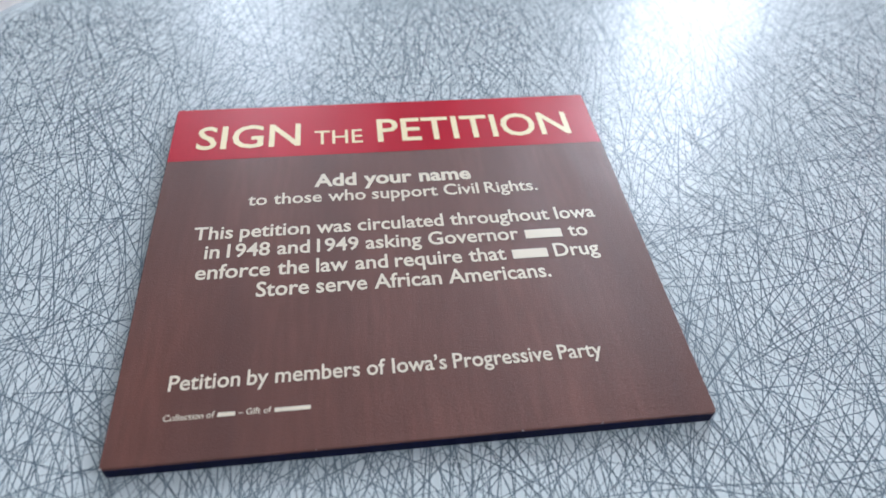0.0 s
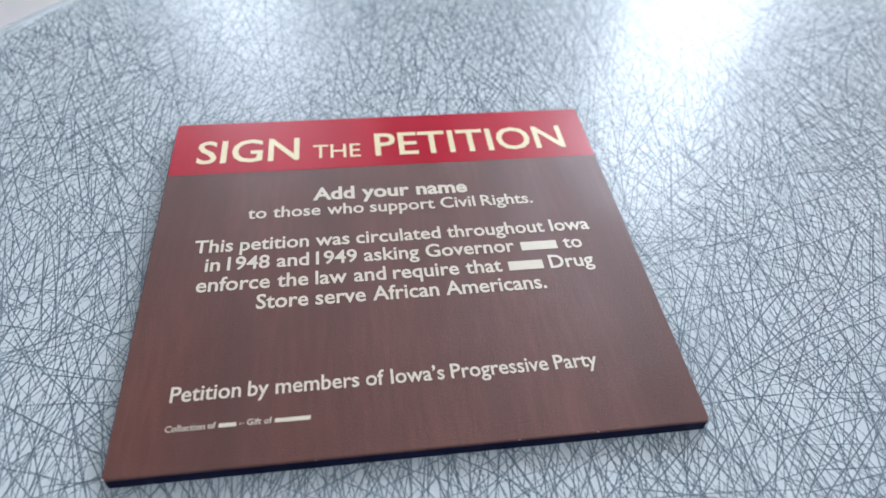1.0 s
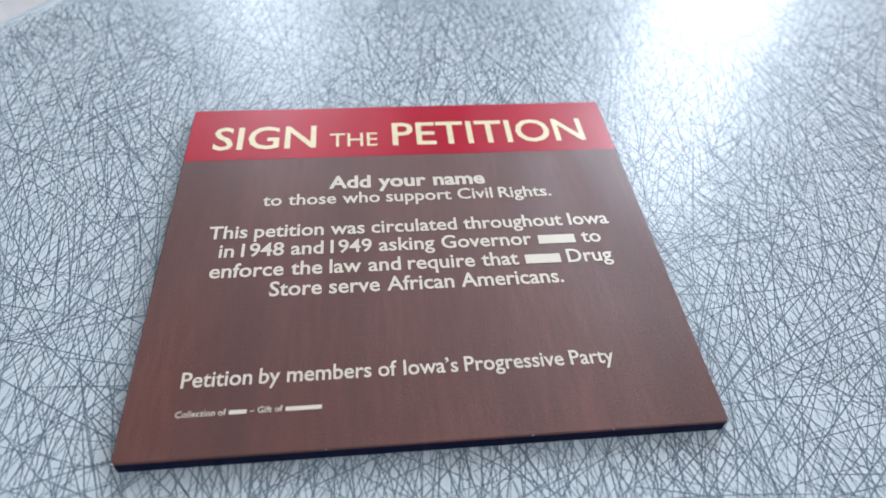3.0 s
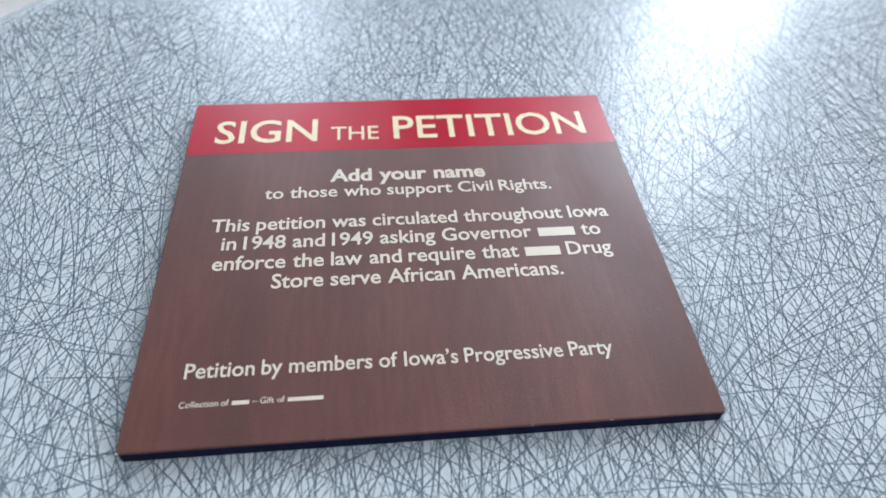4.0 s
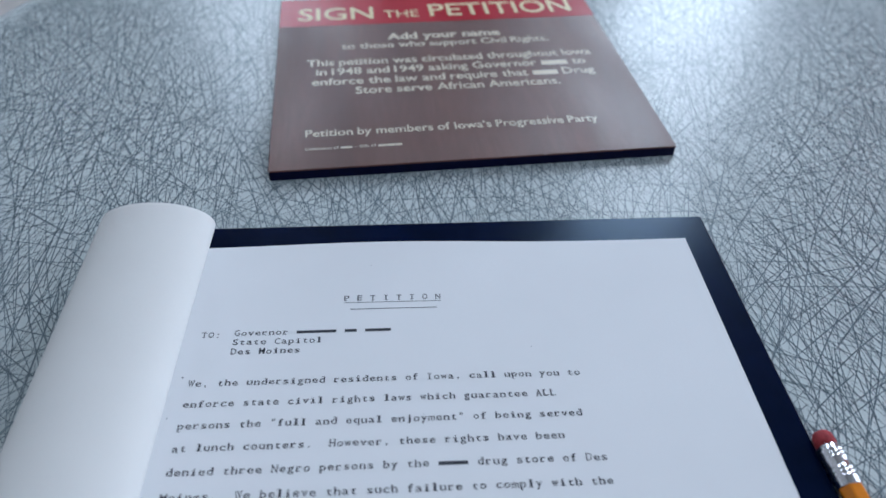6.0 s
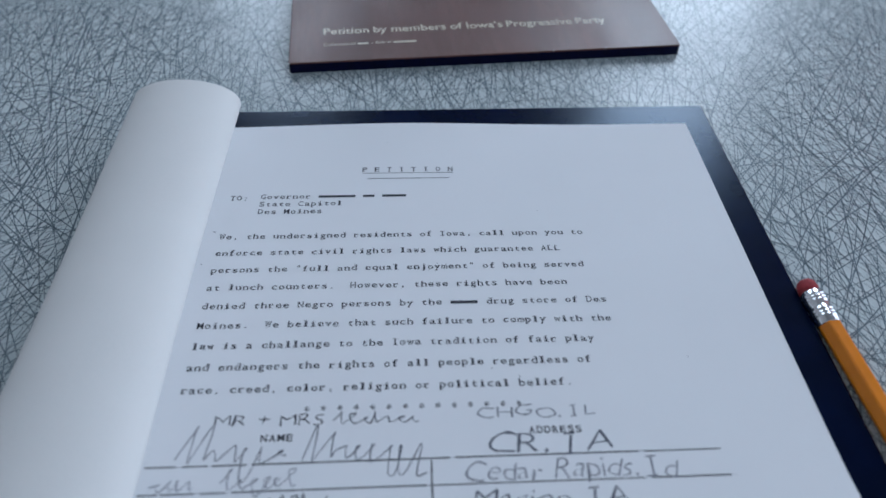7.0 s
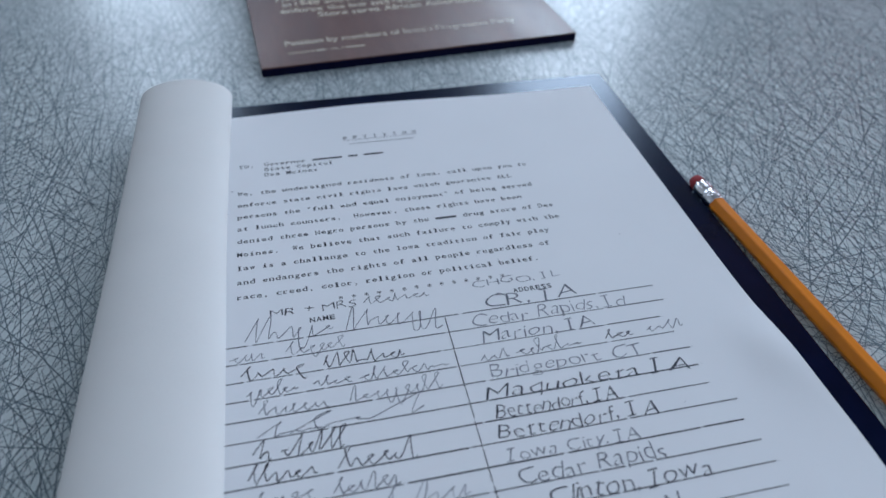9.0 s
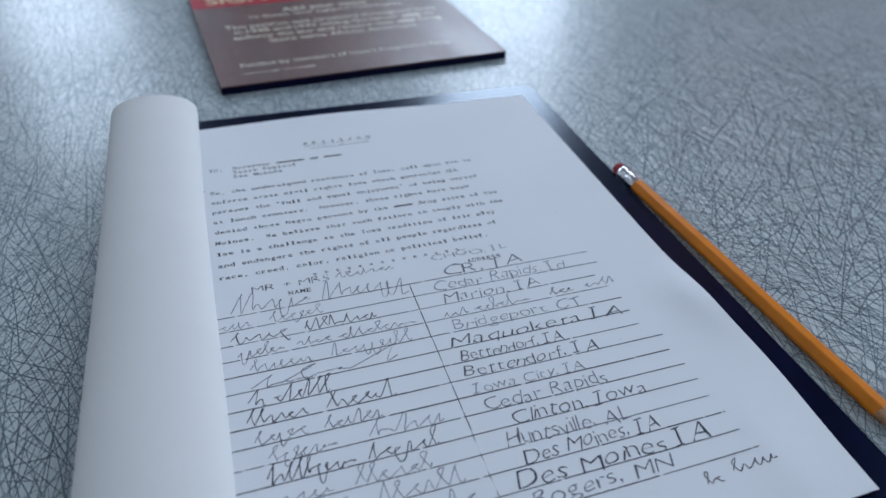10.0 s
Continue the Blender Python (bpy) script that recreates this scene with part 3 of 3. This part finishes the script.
def petition():
    rng = random.Random(11)
    pad = tagged(new("petition_pad"), "white typed petition sheets with pencilled entries, first sheet curled back", "document")
    pad.matrix_world = pose(*PAGE_TL, 0, 0, 0, PAGE_TURN)

    def grid(nu, nv, zf, u0=0.0, u1=PAGE_W, v0=-PAGE_H, v1=0.0, edge=None):
        verts, faces = [], []
        for j in range(nv + 1):
            for i in range(nu + 1):
                u, v = u0 + (u1 - u0) * i / nu, v0 + (v1 - v0) * j / nv
                if edge:
                    v += edge(u) * (j / nv) ** 8
                    u += (0.0012 + 0.0034 * math.exp(-((v + 0.221) / 0.038) ** 2)) * (i / nu) ** 5
                verts.append((u, v, zf(u, v)))
        for j in range(nv):
            for i in range(nu):
                a = j * (nu + 1) + i
                faces.append([a, a + 1, a + nu + 2, a + nu + 1])
        return verts, faces

    # lower sheets, each a little out of line
    for k in range(4):
        z = BOARD_T + 0.00004 + 0.00019 * k
        du, dv = rng.uniform(-0.0005, 0.0003), rng.uniform(-0.0006, 0.0)
        part("under_sheet", box(du, PAGE_W + du - 0.0020, -PAGE_H + dv + 0.0006, dv - 0.0004, z, z + 0.00012), PAPER, pad)
    page = part("page", grid(72, 92, page_height, edge=lambda u: 0.0005 + 0.0003 * math.sin(u * 42 - 2.2)), PAPER, pad, "typed petition page with pencilled entries")
    smooth(page)
    mod = page.modifiers.new("thickness", "SOLIDIFY")
    mod.thickness, mod.offset = 0.00012, -1
    page.modifiers.new("crisp_rim", "EDGE_SPLIT").split_angle = radians(35)

    # the first sheet, curled over to the binding edge
    a, b, cu, cz = 0.0210, 0.0104, 0.0091, 0.0133
    verts, faces = [], []
    n, rows = 72, 60
    for j in range(rows + 1):
        v = 0.0034 - (PAGE_H + 0.001) * j / rows
        f = 1.0 + 0.02 * math.sin(v * 26 + 0.8)
        flare = 1.0 + 0.05 * math.exp(v / 0.02)
        for i in range(n + 1):
            ang = radians(-112 + 358 * i / n)
            sp = 1.0 - 0.10 * max(0, (i / n - 0.72)) / 0.28
            wob = 1.0 + 0.006 * math.sin(3 * ang + v * 18)
            uu = cu + a * f * sp * wob * math.cos(ang)
            zz = cz + b * sp * (flare if math.sin(ang) > 0 else 1.0) * math.sin(ang)
            verts.append((uu, v, max(zz, PAGE_Z + 0.0003)))
    for j in range(rows):
        for i in range(n):
            k = j * (n + 1) + i
            faces.append([k, k + 1, k + n + 2, k + n + 1])
    roll = smooth(part("curled_sheet", (verts, faces), ROLL_PAPER, pad, "sheet curled back into a loose roll"))
    mod = roll.modifiers.new("thickness", "SOLIDIFY")
    mod.thickness, mod.offset = 0.00018, 0
    roll.modifiers.new("crisp_rim", "EDGE_SPLIT").split_angle = radians(35)

    pitch, cap = 0.002385, 0.0024
    # heading
    ink = Ink(page_height)
    typed(ink, "P E T I T I O N", 0.0803, -0.0292, pitch, cap, rng)
    ink.bar(0.0806, -0.0301, 0.1160, -0.0301, 0.00022)
    ink.bar(0.0830, -0.0332, 0.1142, -0.0332, 0.0003)
    ink.done("typed_line", TYPE_INK, page)
    for text, u, v in (("TO:", 0.0318, -0.0444), ("Governor ______ __ ____", 0.0430, -0.0438), ("State Capitol", 0.0430, -0.0478), ("Des Moines", 0.0430, -0.0518)):
        ink = Ink(page_height)
        typed(ink, text, u, v, pitch, cap, rng)
        ink.done("typed_line", TYPE_INK, page)
    body = ["We, the undersigned residents of Iowa, call upon you to",
            "enforce state civil rights laws which guarantee ALL",
            "persons the \"full and equal enjoyment\" of being served",
            "at lunch counters.  However, these rights have been",
            "denied three Negro persons by the ____ drug store of Des",
            "Moines.  We believe that such failure to comply with the",
            "law is a challange to the Iowa tradition of fair play",
            "and endangers the rights of all people regardless of",
            "race, creed, color, religion or political belief."]
    for i, text in enumerate(body):
        ink = Ink(page_height)
        typed(ink, text, 0.0314, -0.0644 - i * 0.00781, 0.00236, cap, rng)
        ink.done("typed_line", TYPE_INK, page)
    ink = Ink(page_height)
    for i in range(14):
        typed(ink, "*", 0.0676 + i * 0.00471, -0.1348, pitch, cap * 1.15, rng)
    ink.done("typed_line", TYPE_INK, page)
    for text, u0, u1, v in (("NAME", 0.0566, 0.0660, -0.1427), ("ADDRESS", 0.1316, 0.1470, -0.1424)):
        ink = Ink(page_height)
        typed(ink, text, u0, v, (u1 - u0) / len(text), 0.0021, rng, 0.012)
        ink.done("typed_line", TYPE_INK, page)

    # ruled lines with worn gaps, and the broken divider
    rule_v = [-0.1489 - 0.00764 * k for k in range(15)]
    rule_end = (184.4, 185.1, 180.3, 182, 184.3, 183.4, 183.1, 189, 187.1, 188.6, 189, 188.3, 189.3, 189.5, 191.1)
    for k, v in enumerate(rule_v):
        ink = Ink(page_height, 0.00005)
        u, end = 0.0270, rule_end[k] / 1000
        broken = k in (0, 1, 2, 3, 9, 11)
        pts, widths = [], []
        while u < end:
            faint = (broken and (u < 0.05 or rng.random() < 0.35)) or u > end - 0.012
            ln = min(rng.uniform(0.003, 0.009) if faint else rng.uniform(0.03, 0.06), end - u)
            w = rng.uniform(0.00028, 0.00042) * (1.2 if k in (4, 5, 6, 7, 8) else 1.0)
            dv = rng.uniform(-0.00005, 0.00005)
            steps = max(1, int(ln / 0.012))
            pts += [(u + ln * q / steps, v + dv) for q in range(steps + 1)]
            widths += [w] * (steps + 1)
            u += ln + 0.0002
            pts += [(u, v), (u + rng.uniform(0.0004, 0.0014), v)]
            widths += [0.00003, 0.00003]
            u = pts[-1][0] + 0.0002
        ink.strip([(pu, pv + 0.006 * (pu - 0.13)) for pu, pv in pts], widths)
        ink.done("ruled_line", RULE_INK, page)
    ink = Ink(page_height, 0.00005)
    v = rule_v[0] - 0.0008
    pts, widths = [], []
    while v > rule_v[13]:
        solid = v > rule_v[9]
        ln, gap, w = (rng.uniform(0.006, 0.016), rng.uniform(0.0005, 0.0015), rng.uniform(0.00026, 0.0004)) if solid else (rng.uniform(0.001, 0.004), rng.uniform(0.002, 0.006), 0.0002)
        x = 0.1041 + rng.uniform(-0.0001, 0.0001)
        pts += [(x, v), (x, v - ln / 2), (x, v - ln), (x, v - ln - 0.0002), (x, v - ln - gap)]
        widths += [w, w, w, 0.00003, 0.00003]
        v -= ln + gap + 0.0002
    ink.strip(pts, widths)
    ink.done("ruled_line", RULE_INK, page)

    # pencilled places
    places = [("CHGO, IL", 0.1174, 0.1524, -0.1372, 0.0034, 3), ("CR, IA", 0.1196, 0.1556, -0.1485, 0.0062, 0), ("Cedar Rapids, Id", 0.1128, 0.1712, rule_v[1] + 0.0006, 0.0054, 3),
              ("Marion, IA", 0.1144, 0.1570, rule_v[2] + 0.0004, 0.0050, 0), ("Bridgeport CT", 0.1134, 0.1682, rule_v[4] + 0.0005, 0.0050, 3), ("Maquoketa IA", 0.1096, 0.1815, rule_v[5] - 0.0002, 0.0054, 1),
              ("Bettendorf, IA", 0.1110, 0.1520, rule_v[6] + 0.0003, 0.0050, 1), ("Bettendorf, IA", 0.1098, 0.1627, rule_v[7] + 0.0004, 0.0052, 1), ("Iowa City, IA", 0.1110, 0.1534, rule_v[8] + 0.0007, 0.0044, 3),
              ("Cedar Rapids", 0.1116, 0.1581, rule_v[9] + 0.0003, 0.0056, 0), ("Clinton, Iowa", 0.1184, 0.1694, rule_v[10] + 0.0001, 0.0058, 1), ("Huntsville, AL", 0.1130, 0.1581, rule_v[11] - 0.0003, 0.0058, 0),
              ("Des Moines, IA", 0.1164, 0.1657, rule_v[12] + 0.0006, 0.0056, 1), ("Des Moines IA", 0.1104, 0.1803, rule_v[13] + 0.0003, 0.0060, 1), ("Rogers, MN", 0.1130, 0.1620, rule_v[14] + 0.0014, 0.0050, 0)]
    for text, u0, u1, v, c, dark in places:
        ink = Ink(page_height, 0.00007)
        handwritten(ink, text, u0, u1, v, c, rng, 0.16 + 0.14 * (dark == 1))
        ink.done("pencilled_entry", (GRAPHITE, DARK_GRAPHITE, DARK_GRAPHITE, FAINT_GRAPHITE)[dark], page)
    # entries left as bars
    ink = Ink(page_height, 0.00007)
    handwritten(ink, "MR + MRS", 0.0432, 0.0742, -0.1378, 0.0034, rng, 0.1)
    ink.done("pencilled_entry", DARK_GRAPHITE, page)
    r_v = rule_v
    entries = [(0.0765, 0.1020, -0.1376, 0.0032, 0, "2212111", 0.05),
               (0.0345, 0.0660, -0.1484, 0.0092, 0, "221101-", 0.25), (0.0690, 0.1040, -0.1486, 0.0092, 0, "22111000", 0.3),
               (0.0295, 0.0430, r_v[1] + 0.0006, 0.0050, 3, "1111", 0.15), (0.0480, 0.0700, r_v[1] + 0.0006, 0.0052, 3, "210112", 0.15),
               (0.0332, 0.0555, r_v[2] + 0.0003, 0.0056, 1, "21110", 0.05), (0.0600, 0.0890, r_v[2] + 0.0003, 0.0058, 1, "2222-2111", 0.08),
               (0.0350, 0.0530, r_v[3] + 0.0004, 0.0054, 0, "01121-", 0.1), (0.0560, 0.0700, r_v[3] + 0.0008, 0.0040, 0, "1211", 0.2), (0.0710, 0.1020, r_v[3] + 0.0006, 0.0046, 0, "1221211--", 0.2),
               (0.0385, 0.0620, r_v[4] + 0.0004, 0.0050, 3, "2111111", 0.15), (0.0670, 0.0985, r_v[4] + 0.0004, 0.0056, 3, "211001122", 0.15),
               (0.0380, 0.0640, r_v[5] - 0.0006, 0.0060, 0, "2--", 0.9), (0.0480, 0.0960, r_v[5] - 0.0002, 0.0070, 0, "2-2", 1.3),
               (0.0366, 0.0440, r_v[6] + 0.0003, 0.0072, 1, "21", 0.4), (0.0450, 0.0650, r_v[6] + 0.0003, 0.0066, 1, "121222", 0.4),
               (0.0353, 0.0560, r_v[7] + 0.0003, 0.0056, 1, "221111", 0.15), (0.0610, 0.0865, r_v[7] + 0.0003, 0.0064, 1, "211112", 0.15),
               (0.0369, 0.0550, r_v[8] + 0.0004, 0.0052, 0, "21011", 0.2), (0.0590, 0.0800, r_v[8] + 0.0004, 0.0054, 0, "211211", 0.2),
               (0.0404, 0.0640, r_v[9] + 0.0003, 0.0060, 3, "20111--", 0.35), (0.0720, 0.0996, r_v[9] + 0.0003, 0.0066, 3, "2-2111", 0.5),
               (0.0391, 0.0680, r_v[10] + 0.0003, 0.0066, 1, "21222011--", 0.3), (0.0700, 0.0951, r_v[10] + 0.0003, 0.0064, 1, "210112", 0.35),
               (0.0420, 0.0600, r_v[11] + 0.0003, 0.0044, 3, "1111", 0.1), (0.0640, 0.0900, r_v[11] + 0.0003, 0.0062, 3, "221112", 0.1),
               (0.0500, 0.0660, r_v[12] + 0.0003, 0.0050, 3, "11121", 0.1), (0.0700, 0.0980, r_v[12] + 0.0003, 0.0062, 3, "221122", 0.1),
               (0.0480, 0.0600, r_v[13] + 0.0003, 0.0056, 0, "2121", 0.15), (0.0640, 0.1000, r_v[13] + 0.0003, 0.0056, 0, "2221121", 0.15),
               (0.0420, 0.0560, r_v[14] + 0.0003, 0.0056, 0, "2111", 0.2), (0.0610, 0.0900, r_v[14] + 0.0003, 0.0056, 0, "2121111", 0.2),
               (0.1120, 0.1230, r_v[3] + 0.0006, 0.0042, 0, "112", 0.1), (0.1245, 0.1500, r_v[3] + 0.0006, 0.0054, 0, "11212--", 0.1),
               (0.1570, 0.1700, r_v[3] + 0.0016, 0.0036, 2, "211", 0.3), (0.1730, 0.1881, r_v[3] + 0.0022, 0.0036, 0, "1122", 0.4),
               (0.1675, 0.1745, -0.2628, 0.0040, 2, "21", 0.1), (0.1780, 0.1963, -0.2612, 0.0042, 2, "21111", 0.1)]
    for u0, u1, v, c, dark, marks, lean in entries:
        ink = Ink(page_height, 0.00007)
        scrawl(ink, u0, u1, v, c, rng, marks, 0.00043 if dark in (1, 2) else 0.00034, lean * 0.6)
        ink.done("pencilled_word", (GRAPHITE, DARK_GRAPHITE, DARK_GRAPHITE, FAINT_GRAPHITE)[dark], page)
    # stray specks of the copier
    ink = Ink(page_height, 0.00005)
    for u, v, s in ((0.0290, -0.0605, 0.0006), (0.0275, -0.0760, 0.0004), (0.108, -0.0775, 0.0003), (0.131, -0.1235, 0.0004), (0.146, -0.052, 0.0003), (0.09, -0.0118, 0.0003), (0.184, -0.118, 0.0003), (0.172, -0.2, 0.0003), (0.123, -0.1205, 0.0003)):
        ink.bar(u, v, u + s, v - s * 0.6, s * 0.7)
    tagged(ink.done("copier_speck", GRAPHITE, page), kind="stuff")


petition()

# ---- the pencil ----


def pencil():
    end, tip = Vector((0.1771, -0.1495)), Vector((0.1738, -0.3395))
    length = (tip - end).length
    ob = tagged(new("pencil"), "orange-yellow hexagonal pencil with worn red eraser lying beside the board", "pencil")
    r = 0.0037
    ob.matrix_world = pose(end.x, end.y, r * math.cos(radians(30)) + 0.0001, 0, 0, math.degrees(math.atan2(tip.y - end.y, tip.x - end.x)) - 90) @ pose(0, 0, 0, -90, 0, 0)

    def solid(name, profile, n, material, label, is_smooth=True):
        p = part(name, lathe(profile, n), material, ob, label)
        return smooth(p) if is_smooth else p

    solid("eraser", [(0.0012, 0.0), (0.0024, 0.0003), (0.0031, 0.0014), (0.0033, 0.003), (0.0033, 0.0065)], 28, RUBBER, "worn red rubber eraser")
    prof = [(0.0034, 0.0052), (0.00365, 0.0056)]
    for z0 in (0.0066, 0.0079, 0.0092, 0.0128, 0.0141, 0.0154):
        prof += [(0.00365, z0), (0.0039, z0 + 0.0003), (0.0039, z0 + 0.0007), (0.00365, z0 + 0.001)]
    prof += [(0.00365, 0.0182), (0.0035, 0.0185)]
    solid("ferrule", prof, 32, FERRULE, "crimped aluminium ferrule")
    body = part("barrel", lathe([(r * 0.93, 0.0176), (r, 0.0183), (r, 0.166), (r * 0.93, 0.1672)], 6), PENCIL_YELLOW, ob, "orange-yellow lacquered barrel")
    bm = bmesh.new()
    bm.from_mesh(body.data)
    long_edges = [e for e in bm.edges if abs(e.verts[0].co.z - e.verts[1].co.z) > 0.1]
    bmesh.ops.bevel(bm, geom=long_edges, offset=0.0005, segments=2, affect="EDGES", profile=0.5)
    bm.to_mesh(body.data)
    bm.free()
    solid("sharpened_wood", [(r * 0.92, 0.1665), (0.0011, 0.1855)], 24, CEDAR, "sharpened bare cedar cone")
    solid("lead", [(0.00105, 0.1854), (0.0003, length)], 16, LEAD, "dark graphite point")


pencil()
